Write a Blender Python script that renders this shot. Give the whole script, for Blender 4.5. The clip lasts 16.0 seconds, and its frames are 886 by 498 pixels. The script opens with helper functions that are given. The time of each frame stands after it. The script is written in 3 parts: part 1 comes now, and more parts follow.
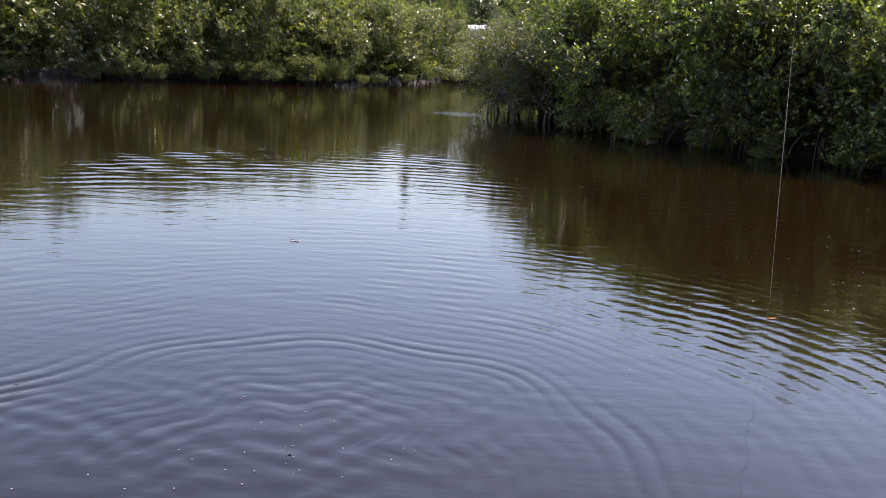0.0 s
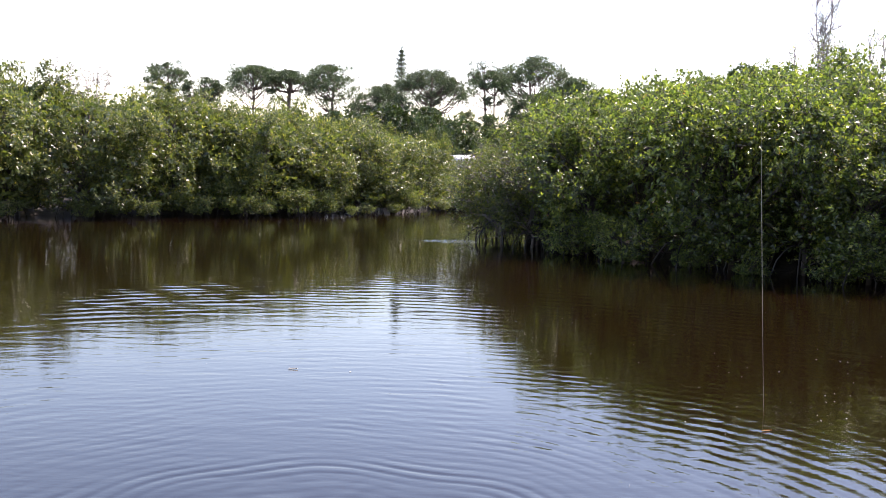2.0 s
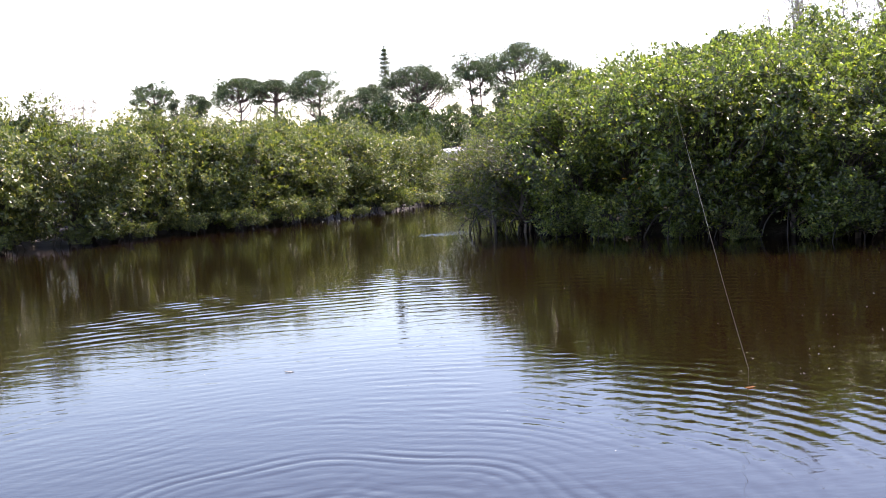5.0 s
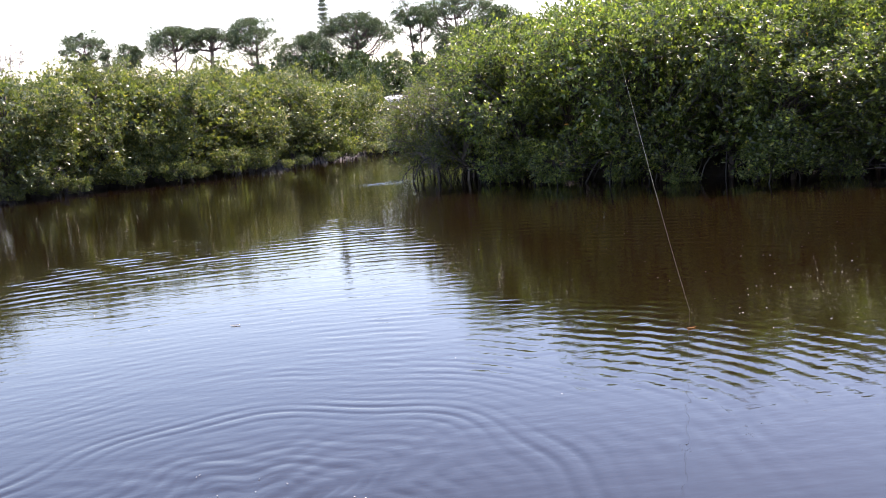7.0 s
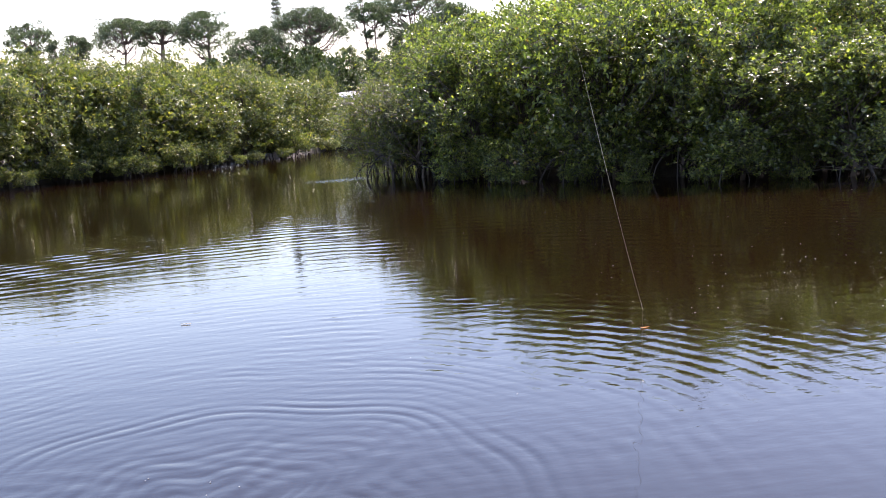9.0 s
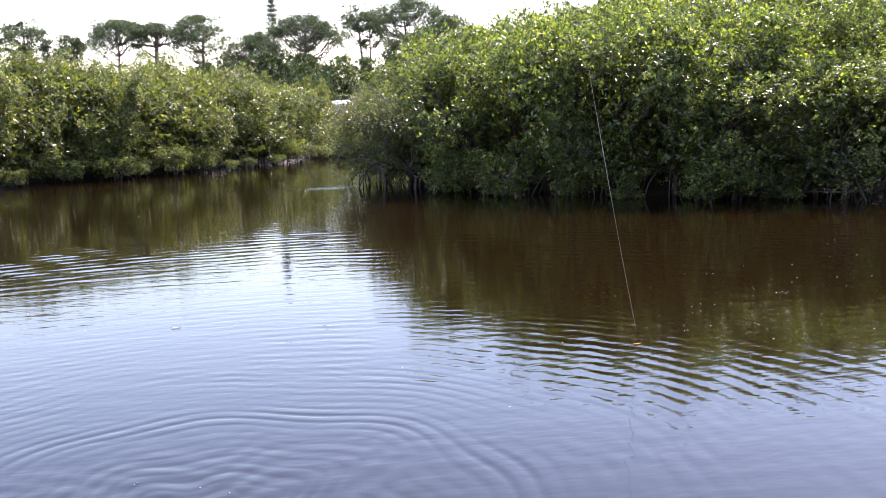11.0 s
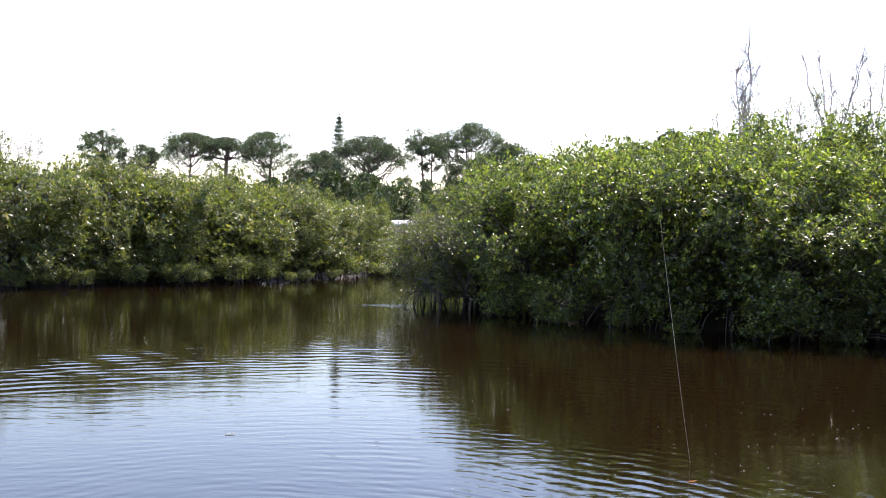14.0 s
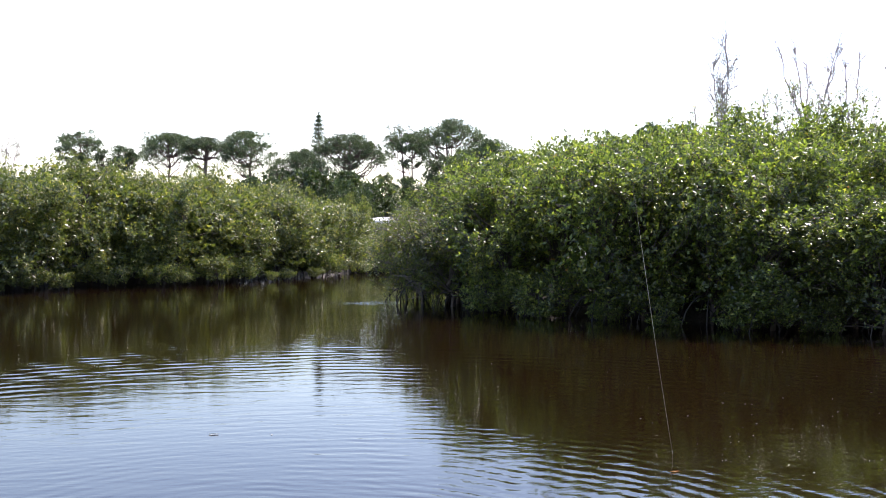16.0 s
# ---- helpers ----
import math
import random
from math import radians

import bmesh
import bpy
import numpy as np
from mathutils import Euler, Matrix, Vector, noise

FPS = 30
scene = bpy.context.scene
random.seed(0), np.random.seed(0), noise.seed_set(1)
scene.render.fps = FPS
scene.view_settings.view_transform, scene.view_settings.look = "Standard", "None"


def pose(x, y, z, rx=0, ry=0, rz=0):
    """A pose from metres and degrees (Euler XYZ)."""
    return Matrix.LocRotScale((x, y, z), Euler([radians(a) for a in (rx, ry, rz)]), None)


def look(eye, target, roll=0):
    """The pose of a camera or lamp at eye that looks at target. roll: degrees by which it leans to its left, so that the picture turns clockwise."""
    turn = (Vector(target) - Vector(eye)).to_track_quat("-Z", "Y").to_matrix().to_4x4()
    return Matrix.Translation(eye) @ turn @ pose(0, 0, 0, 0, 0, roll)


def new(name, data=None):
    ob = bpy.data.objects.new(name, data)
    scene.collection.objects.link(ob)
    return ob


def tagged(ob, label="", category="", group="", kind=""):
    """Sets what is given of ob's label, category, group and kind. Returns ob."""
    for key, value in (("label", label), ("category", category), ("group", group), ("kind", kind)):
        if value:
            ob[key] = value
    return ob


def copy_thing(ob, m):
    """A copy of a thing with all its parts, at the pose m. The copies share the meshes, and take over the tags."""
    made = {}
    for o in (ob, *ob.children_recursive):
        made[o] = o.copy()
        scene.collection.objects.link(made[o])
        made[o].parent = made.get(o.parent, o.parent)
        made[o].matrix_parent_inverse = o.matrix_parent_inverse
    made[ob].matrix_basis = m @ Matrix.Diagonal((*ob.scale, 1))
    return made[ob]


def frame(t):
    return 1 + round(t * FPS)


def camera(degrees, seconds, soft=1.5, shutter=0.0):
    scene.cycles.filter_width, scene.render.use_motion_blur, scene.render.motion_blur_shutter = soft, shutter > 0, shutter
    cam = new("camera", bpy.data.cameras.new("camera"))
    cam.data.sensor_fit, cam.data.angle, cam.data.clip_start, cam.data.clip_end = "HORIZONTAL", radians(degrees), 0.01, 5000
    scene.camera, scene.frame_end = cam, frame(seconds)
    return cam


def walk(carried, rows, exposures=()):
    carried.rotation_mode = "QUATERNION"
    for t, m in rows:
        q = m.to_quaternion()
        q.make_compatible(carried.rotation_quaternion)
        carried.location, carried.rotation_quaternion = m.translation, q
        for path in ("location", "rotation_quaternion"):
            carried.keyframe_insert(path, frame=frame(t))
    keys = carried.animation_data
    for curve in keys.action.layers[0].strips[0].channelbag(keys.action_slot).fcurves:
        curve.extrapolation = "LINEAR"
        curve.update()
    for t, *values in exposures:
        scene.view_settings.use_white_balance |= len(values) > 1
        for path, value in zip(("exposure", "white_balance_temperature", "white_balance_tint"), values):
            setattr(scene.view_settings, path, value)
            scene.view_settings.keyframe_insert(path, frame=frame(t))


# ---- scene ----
cam = camera(51.0, 16.0, soft=0.9)
PATH = [
    (0.0, pose(-0.043, 0.347, 2.006, 77.41, -3.24, -0.79)),
    (0.5, pose(0.002, 0.375, 2.007, 79.08, -3.75, 5.72)),
    (1.0, pose(-0.023, 0.341, 2.003, 81.07, -4.04, 2.02)),
    (1.5, pose(-0.075, 0.198, 2.009, 83.28, -2.47, 0.08)),
    (2.0, pose(-0.090, 0.145, 2.008, 85.27, -1.63, -1.67)),
    (2.5, pose(-0.086, 0.075, 2.002, 86.69, -1.03, -2.57)),
    (3.0, pose(-0.069, 0.056, 2.010, 87.14, -0.38, -2.45)),
    (5.5, pose(0.133, -0.067, 1.985, 83.94, 4.63, -2.62)),
    (6.0, pose(0.135, -0.053, 1.993, 82.93, 5.17, -3.64)),
    (6.5, pose(0.120, -0.066, 1.994, 82.07, 5.05, -4.79)),
    (7.0, pose(0.107, -0.046, 1.996, 81.47, 4.62, -5.54)),
    (7.5, pose(0.072, -0.059, 1.995, 81.22, 4.28, -6.04)),
    (8.0, pose(0.071, -0.051, 1.993, 81.13, 4.38, -7.13)),
    (8.5, pose(0.096, -0.015, 2.004, 81.07, 4.25, -8.05)),
    (11.0, pose(0.038, 0.025, 2.000, 81.76, 2.14, -8.84)),
    (11.5, pose(-0.009, 0.014, 2.007, 82.36, 1.00, -8.58)),
    (12.0, pose(-0.014, 0.044, 2.003, 82.92, 0.39, -8.34)),
    (12.5, pose(-0.067, 0.008, 1.992, 83.82, -1.83, -7.76)),
    (13.0, pose(-0.068, -0.109, 1.982, 86.35, -2.51, -6.31)),
    (13.5, pose(-0.048, -0.111, 2.005, 88.70, -1.59, -5.35)),
    (14.0, pose(-0.052, -0.105, 2.004, 89.34, -0.96, -5.42)),
    (14.5, pose(-0.013, -0.088, 2.013, 89.09, -0.47, -5.67)),
    (15.0, pose(-0.052, -0.165, 1.988, 89.14, -0.30, -6.16)),
    (15.5, pose(-0.045, -0.149, 2.001, 89.16, -0.07, -6.53)),
    (16.0, pose(-0.044, -0.129, 2.002, 89.14, 0.00, -6.54)),
]
EXPOSURES = [(0.0, 1.08, 6800, 30), (1.0, 1.16, 6700, 30), (3.0, 1.41, 6600, 31), (5.5, 1.49, 6550, 32), (8.5, 1.51, 6550, 32), (11.0, 1.66, 6580, 32), (12.5, 1.74, 6600, 31.5), (14.0, 1.27, 6460, 27.5), (16.0, 1.21, 6390, 26.5)]
walk(cam, PATH, EXPOSURES)

# ---- light ----
SUN_EL, SUN_AZ = 57.0, 48.0     # degrees above the horizon, degrees to the right of straight ahead
world = bpy.data.worlds.new("sky")
scene.world = world
world.use_nodes = True
wt = world.node_tree
sky = wt.nodes.new("ShaderNodeTexSky")
sky.sky_type, sky.sun_disc = "NISHITA", False
sky.sun_elevation, sky.sun_rotation = radians(SUN_EL), radians(SUN_AZ)
sky.air_density, sky.dust_density, sky.ozone_density = 1.5, 0.7, 2.8
wt.links.new(sky.outputs["Color"], wt.nodes["Background"].inputs["Color"])
wt.nodes["Background"].inputs["Strength"].default_value = 0.15
sun_data = bpy.data.lights.new("sun", "SUN")
sun_data.energy, sun_data.angle, sun_data.color = 5.0, radians(0.55), (1.0, 0.93, 0.8)
sun_lamp = new("sun", sun_data)
ce, se = math.cos(radians(SUN_EL)), math.sin(radians(SUN_EL))
sun_lamp.matrix_world = look((60 * ce * math.sin(radians(SUN_AZ)), 60 * ce * math.cos(radians(SUN_AZ)), 60 * se), (0, 0, 0))


# ---- materials ----
def material(name):
    m = bpy.data.materials.new(name)
    m.use_nodes = True
    return m, m.node_tree, m.node_tree.nodes["Principled BSDF"]


def node(nt, kind, **inputs):
    n = nt.nodes.new(kind)
    for key, value in inputs.items():
        n.inputs[key.replace("_", " ")].default_value = value
    return n


def ramp(nt, stops, fac=None):
    n = nt.nodes.new("ShaderNodeValToRGB")
    el = n.color_ramp.elements
    while len(el) < len(stops):
        el.new(0.5)
    for e, (p, c) in zip(el, stops):
        e.position, e.color = p, (*c, 1)
    if fac is not None:
        nt.links.new(fac, n.inputs["Fac"])
    return n


def noise_tex(nt, scale, detail=3.0, stretch=(1, 1, 1), rough=0.55):
    co = nt.nodes.new("ShaderNodeTexCoord")
    mp = nt.nodes.new("ShaderNodeMapping")
    mp.inputs["Scale"].default_value = stretch
    nt.links.new(co.outputs["Object"], mp.inputs["Vector"])
    n = node(nt, "ShaderNodeTexNoise", Scale=scale, Detail=detail, Roughness=rough)
    nt.links.new(mp.outputs["Vector"], n.inputs["Vector"])
    return n


def leaf_material(name, stops, through_tint, rough=0.32, share=0.32, gloss=0.9):
    """Leathery leaves: each leaf its own tone, each tree a little lighter or darker, some light let through."""
    m, nt, bsdf = material(name)
    geo = nt.nodes.new("ShaderNodeNewGeometry")
    info = nt.nodes.new("ShaderNodeObjectInfo")
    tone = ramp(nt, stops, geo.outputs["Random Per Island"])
    patch = noise_tex(nt, 0.9, 3.0)
    hsv = nt.nodes.new("ShaderNodeHueSaturation")
    add = node(nt, "ShaderNodeMath")
    add.operation = "ADD"
    rng = node(nt, "ShaderNodeMapRange", To_Min=0.84, To_Max=1.12)
    nt.links.new(info.outputs["Random"], rng.inputs["Value"])
    rng2 = node(nt, "ShaderNodeMapRange", From_Min=0.3, From_Max=0.7, To_Min=-0.25, To_Max=0.25)
    nt.links.new(patch.outputs["Fac"], rng2.inputs["Value"])
    nt.links.new(rng.outputs["Result"], add.inputs[0])
    nt.links.new(rng2.outputs["Result"], add.inputs[1])
    nt.links.new(add.outputs[0], hsv.inputs["Value"])
    nt.links.new(tone.outputs["Color"], hsv.inputs["Color"])
    nt.links.new(hsv.outputs["Color"], bsdf.inputs["Base Color"])
    bsdf.inputs["Roughness"].default_value = rough
    bsdf.inputs["Specular IOR Level"].default_value = gloss
    tr = nt.nodes.new("ShaderNodeBsdfTranslucent")
    mul = nt.nodes.new("ShaderNodeMix")
    mul.data_type, mul.blend_type = "RGBA", "MULTIPLY"
    mul.inputs[0].default_value = 1.0
    mul.inputs[7].default_value = (*through_tint, 1)
    nt.links.new(hsv.outputs["Color"], mul.inputs[6])
    nt.links.new(mul.outputs[2], tr.inputs["Color"])
    mix = nt.nodes.new("ShaderNodeMixShader")
    mix.inputs[0].default_value = share
    nt.links.new(bsdf.outputs[0], mix.inputs[1])
    nt.links.new(tr.outputs[0], mix.inputs[2])
    nt.links.new(mix.outputs[0], nt.nodes["Material Output"].inputs["Surface"])
    return m


def rough_material(name, stops, scale, stretch=(1, 1, 1), rough=0.85, bump=0.4, dist=0.02):
    """Bark, mud, plaster: two scales of tone and a fine relief."""
    m, nt, bsdf = material(name)
    a, b = noise_tex(nt, scale, 5.0, stretch), noise_tex(nt, scale * 6, 4.0, stretch)
    mixn = nt.nodes.new("ShaderNodeMix")
    mixn.inputs[0].default_value = 0.35
    nt.links.new(a.outputs["Fac"], mixn.inputs[2])
    nt.links.new(b.outputs["Fac"], mixn.inputs[3])
    nt.links.new(ramp(nt, stops, mixn.outputs[0]).outputs["Color"], bsdf.inputs["Base Color"])
    bsdf.inputs["Roughness"].default_value = rough
    bp = node(nt, "ShaderNodeBump", Strength=bump, Distance=dist)
    nt.links.new(b.outputs["Fac"], bp.inputs["Height"])
    nt.links.new(bp.outputs["Normal"], bsdf.inputs["Normal"])
    return m


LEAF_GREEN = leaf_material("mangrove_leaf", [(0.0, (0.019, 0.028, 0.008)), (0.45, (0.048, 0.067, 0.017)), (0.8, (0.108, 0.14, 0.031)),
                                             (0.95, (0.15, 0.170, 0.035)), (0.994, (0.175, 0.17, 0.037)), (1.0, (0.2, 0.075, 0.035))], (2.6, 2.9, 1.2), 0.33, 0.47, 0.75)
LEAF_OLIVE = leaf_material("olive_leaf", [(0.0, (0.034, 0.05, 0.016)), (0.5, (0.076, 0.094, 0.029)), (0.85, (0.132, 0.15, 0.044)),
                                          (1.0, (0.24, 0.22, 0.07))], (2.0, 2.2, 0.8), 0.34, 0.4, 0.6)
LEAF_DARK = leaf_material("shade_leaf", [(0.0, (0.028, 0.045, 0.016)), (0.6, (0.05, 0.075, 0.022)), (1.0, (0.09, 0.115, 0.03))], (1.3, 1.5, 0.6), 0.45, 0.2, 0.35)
LEAF_PALE = leaf_material("pale_leaf", [(0.0, (0.1, 0.13, 0.05)), (1.0, (0.18, 0.2, 0.09))], (1.3, 1.4, 0.7), 0.5, 0.3)
NEEDLE = leaf_material("pine_needle", [(0.0, (0.04, 0.06, 0.032)), (0.6, (0.07, 0.1, 0.048)), (1.0, (0.11, 0.14, 0.062))], (1.2, 1.4, 0.6), 0.5, 0.2, 0.3)
TWIG_LEAF = leaf_material("sparse_leaf", [(0.0, (0.16, 0.14, 0.12)), (0.6, (0.2, 0.18, 0.13)), (1.0, (0.17, 0.2, 0.09))], (1.2, 1.2, 0.9), 0.5, 0.25)
BARK = rough_material("mangrove_bark", [(0.3, (0.025, 0.019, 0.015)), (0.55, (0.06, 0.048, 0.04)), (0.75, (0.14, 0.12, 0.1))], 3.0, (1, 1, 0.3))
DRY_BARK = rough_material("dry_bark", [(0.3, (0.06, 0.05, 0.042)), (0.55, (0.13, 0.115, 0.1)), (0.75, (0.24, 0.215, 0.19))], 3.0, (1, 1, 0.3))
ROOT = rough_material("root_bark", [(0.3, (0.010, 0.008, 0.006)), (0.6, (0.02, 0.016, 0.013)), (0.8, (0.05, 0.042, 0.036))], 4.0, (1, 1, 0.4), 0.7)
PINE_BARK = rough_material("pine_bark", [(0.3, (0.05, 0.035, 0.03)), (0.6, (0.12, 0.085, 0.07)), (0.8, (0.2, 0.15, 0.12))], 1.5, (1, 1, 0.3))
GREY_BARK = rough_material("grey_bark", [(0.3, (0.2, 0.17, 0.17)), (0.7, (0.4, 0.36, 0.36))], 3.0, (1, 1, 0.3))
MUD = rough_material("mud", [(0.3, (0.011, 0.008, 0.0055)), (0.6, (0.024, 0.017, 0.011)), (0.8, (0.045, 0.033, 0.022))], 1.2, rough=0.75, bump=0.6, dist=0.05)
PLASTER = rough_material("plaster", [(0.3, (0.36, 0.37, 0.33)), (0.7, (0.5, 0.5, 0.46))], 1.5, rough=0.8, bump=0.1)
ROOF = rough_material("metal_roof", [(0.3, (0.3, 0.3, 0.3)), (0.7, (0.42, 0.42, 0.41))], 0.8, rough=0.6, bump=0.05)
WHITE = rough_material("white_paint", [(0.3, (0.66, 0.66, 0.64)), (0.7, (0.8, 0.8, 0.78))], 2.0, rough=0.5, bump=0.05)
DARK_GLASS = rough_material("dark_glass", [(0.3, (0.015, 0.017, 0.02)), (0.7, (0.03, 0.033, 0.036))], 2.0, rough=0.08, bump=0.0)
DEAD_LEAF = rough_material("fallen_leaf", [(0.3, (0.42, 0.17, 0.03)), (0.7, (0.6, 0.32, 0.06))], 18.0, rough=0.5, bump=0.1)
PALE_DEBRIS = rough_material("pale_debris", [(0.3, (0.5, 0.46, 0.38)), (0.7, (0.7, 0.68, 0.6))], 25.0, rough=0.5, bump=0.1)
LINE = rough_material("line_fibre", [(0.3, (0.55, 0.52, 0.42)), (0.7, (0.75, 0.72, 0.6))], 30.0, rough=0.35, bump=0.0)


def water_material():
    m, nt, bsdf = material("tannin_water")
    a = noise_tex(nt, 0.35, 3.0)
    nt.links.new(ramp(nt, [(0.3, (0.0057, 0.003, 0.0011)), (0.7, (0.0082, 0.0045, 0.0015))], a.outputs["Fac"]).outputs["Color"], bsdf.inputs["Base Color"])
    bsdf.inputs["Roughness"].default_value = 0.012
    bsdf.inputs["IOR"].default_value = 1.41
    fine = noise_tex(nt, 1.0, 2.0, (1.3, 4.2, 1))
    small = noise_tex(nt, 1.0, 3.0, (6, 12, 1))
    b1 = node(nt, "ShaderNodeBump", Strength=1.0, Distance=0.0036)
    b2 = node(nt, "ShaderNodeBump", Strength=1.0, Distance=0.0013)
    nt.links.new(fine.outputs["Fac"], b1.inputs["Height"])
    nt.links.new(small.outputs["Fac"], b2.inputs["Height"])
    nt.links.new(b1.outputs["Normal"], b2.inputs["Normal"])
    # the current frets the surface where it leaves the channel, round the roots of the point
    co = nt.nodes.new("ShaderNodeTexCoord")
    mp = nt.nodes.new("ShaderNodeMapping")
    mp.vector_type = "TEXTURE"
    mp.inputs["Location"].default_value, mp.inputs["Scale"].default_value = (0.8, 27.4, 0), (1.5, 1.1, 1)
    nt.links.new(co.outputs["Object"], mp.inputs["Vector"])
    spot = nt.nodes.new("ShaderNodeTexGradient")
    spot.gradient_type = "SPHERICAL"
    nt.links.new(mp.outputs["Vector"], spot.inputs["Vector"])
    fret = noise_tex(nt, 1.0, 2.0, (2.2, 7.5, 1))
    mul = node(nt, "ShaderNodeMath")
    mul.operation = "MULTIPLY"
    nt.links.new(spot.outputs["Fac"], mul.inputs[0])
    nt.links.new(fret.outputs["Fac"], mul.inputs[1])
    b3 = node(nt, "ShaderNodeBump", Strength=1.0, Distance=0.022)
    nt.links.new(mul.outputs[0], b3.inputs["Height"])
    nt.links.new(b2.outputs["Normal"], b3.inputs["Normal"])
    nt.links.new(b3.outputs["Normal"], bsdf.inputs["Normal"])
    return m


WATER = water_material()


# ---- building helpers ----
def mesh_np(name, verts, faces, mat=None, smooth=False):
    me = bpy.data.meshes.new(name)
    me.from_pydata(np.asarray(verts).tolist(), [], faces.tolist() if isinstance(faces, np.ndarray) else faces)
    if mat:
        me.materials.append(mat)
    if smooth:
        me.shade_smooth()
    return me


def part(name, me, parent, label=""):
    ob = new(name, me)
    ob.parent = parent
    return tagged(ob, label=label)


def bm_mesh(name, bm, mat, smooth=False):
    me = bpy.data.meshes.new(name)
    bm.to_mesh(me)
    bm.free()
    me.materials.append(mat)
    if smooth:
        me.shade_smooth()
    return me


def box(bm, x0, x1, y0, y1, z0, z1, bevel=0.0):
    r = bmesh.ops.create_cube(bm, size=1, matrix=Matrix.Translation(((x0 + x1) / 2, (y0 + y1) / 2, (z0 + z1) / 2)) @ Matrix.Diagonal((x1 - x0, y1 - y0, z1 - z0, 1)))
    if bevel:
        bmesh.ops.bevel(bm, geom=list({e for v in r["verts"] for e in v.link_edges}), offset=bevel, segments=1, affect="EDGES")


def unit(a):
    return a / (np.linalg.norm(a, axis=-1, keepdims=True) + 1e-9)


def tubes(paths, sides=6):
    """Tapered tubes along polylines: rows of (points n x 3, radii n). Returns verts, faces."""
    V, F, base = [], [], 0
    for pts, rad in paths:
        pts, rad = np.asarray(pts, float), np.asarray(rad, float)
        d = unit(np.gradient(pts, axis=0))
        ref = np.where(np.abs(d[:, 2:3]) > 0.9, np.array([[1.0, 0, 0]]), np.array([[0, 0, 1.0]]))
        u = unit(np.cross(d, ref))
        v = np.cross(d, u)
        a = np.linspace(0, 2 * np.pi, sides, endpoint=False)
        ring = pts[:, None] + rad[:, None, None] * (u[:, None] * np.cos(a)[None, :, None] + v[:, None] * np.sin(a)[None, :, None])
        V.append(ring.reshape(-1, 3))
        for i in range(len(pts) - 1):
            for k in range(sides):
                k2 = (k + 1) % sides
                F.append((base + i * sides + k, base + i * sides + k2, base + (i + 1) * sides + k2, base + (i + 1) * sides + k))
        F.append(tuple(base + (len(pts) - 1) * sides + k for k in range(sides)))
        F.append(tuple(base + k for k in reversed(range(sides))))
        base += len(pts) * sides
    return np.concatenate(V), F


def bend(rng, a, b, n=6, wob=0.08, sag=0.0):
    """A wavering polyline from a to b."""
    a, b = np.asarray(a, float), np.asarray(b, float)
    s = np.linspace(0, 1, n)[:, None]
    p = a + (b - a) * s
    L = np.linalg.norm(b - a)
    w = rng.normal(0, wob * L, (n, 3)) * np.sin(np.pi * s)
    p = p + w
    p[:, 2] -= sag * L * np.sin(np.pi * s[:, 0])
    return p


def leaves(rng, at, axis, per, length, spread=(0.75, 1.25), fold=0.14, wide=0.44, strew=0.0):
    """Rosettes of oval leaves folded along the midrib. at, axis: n x 3. Returns verts, faces."""
    n = len(at)
    ax = unit(axis)
    ref = unit(rng.normal(size=(n, 3)))
    u = unit(np.cross(ax, ref))
    v = np.cross(ax, u)
    phi = rng.uniform(0, 2 * np.pi, (n, 1)) + np.arange(per)[None] * 2.4 + rng.normal(0, 0.25, (n, per))
    th = rng.uniform(*spread, (n, per))
    d = (u[:, None] * np.cos(phi)[..., None] + v[:, None] * np.sin(phi)[..., None]) * np.sin(th)[..., None] + ax[:, None] * np.cos(th)[..., None]
    d = unit(d + rng.normal(0, 0.12, d.shape))
    side = unit(np.cross(d, ax[:, None] + rng.normal(0, 0.25, d.shape)))
    up = np.cross(side, d)
    L = (length * rng.uniform(0.7, 1.2, (n, per)))[..., None]
    W = L * wide
    p0 = at[:, None] + d * L * 0.12 + (ax[:, None] * rng.uniform(-1, 1, (n, per, 1)) + rng.normal(0, 0.4, (n, per, 3))) * (length * strew)
    cols = [(0, 0, 0), (0.5, 0.5, 1), (1.0, 0, -0.2), (0.5, -0.5, 1)]
    vs = np.stack([p0 + d * L * a + side * W * b + up * W * fold * c for a, b, c in cols], axis=2).reshape(-1, 3)
    k = len(cols)
    base = np.arange(n * per)[:, None] * k
    f = np.concatenate([base + np.array([[0, 2, 1]]), base + np.array([[0, 3, 2]])])
    return vs, f


# ---- water and ground ----
LEFT_BANK = [(-120, -40), (-60, 2), (-30, 19), (-22, 25), (-14.3, 31.0), (-9.3, 34.7), (-6.4, 36.2), (-3.3, 39.6), (-1.5, 42.4), (0.3, 46.5), (2.0, 48.6), (6, 50.5), (14, 52), (30, 56), (60, 66), (300, 130)]
RIGHT_BANK = [(300, -60), (60, 4), (30, 12), (20, 15), (14, 16.6), (10.6, 17.4), (8.4, 18.3), (6.5, 19.9), (5.0, 22.0), (3.7, 24.2), (2.5, 25.6), (1.75, 27.0), (1.7, 28.4), (3, 31), (6, 34.5), (12, 38), (24, 42), (50, 50), (300, 110)]


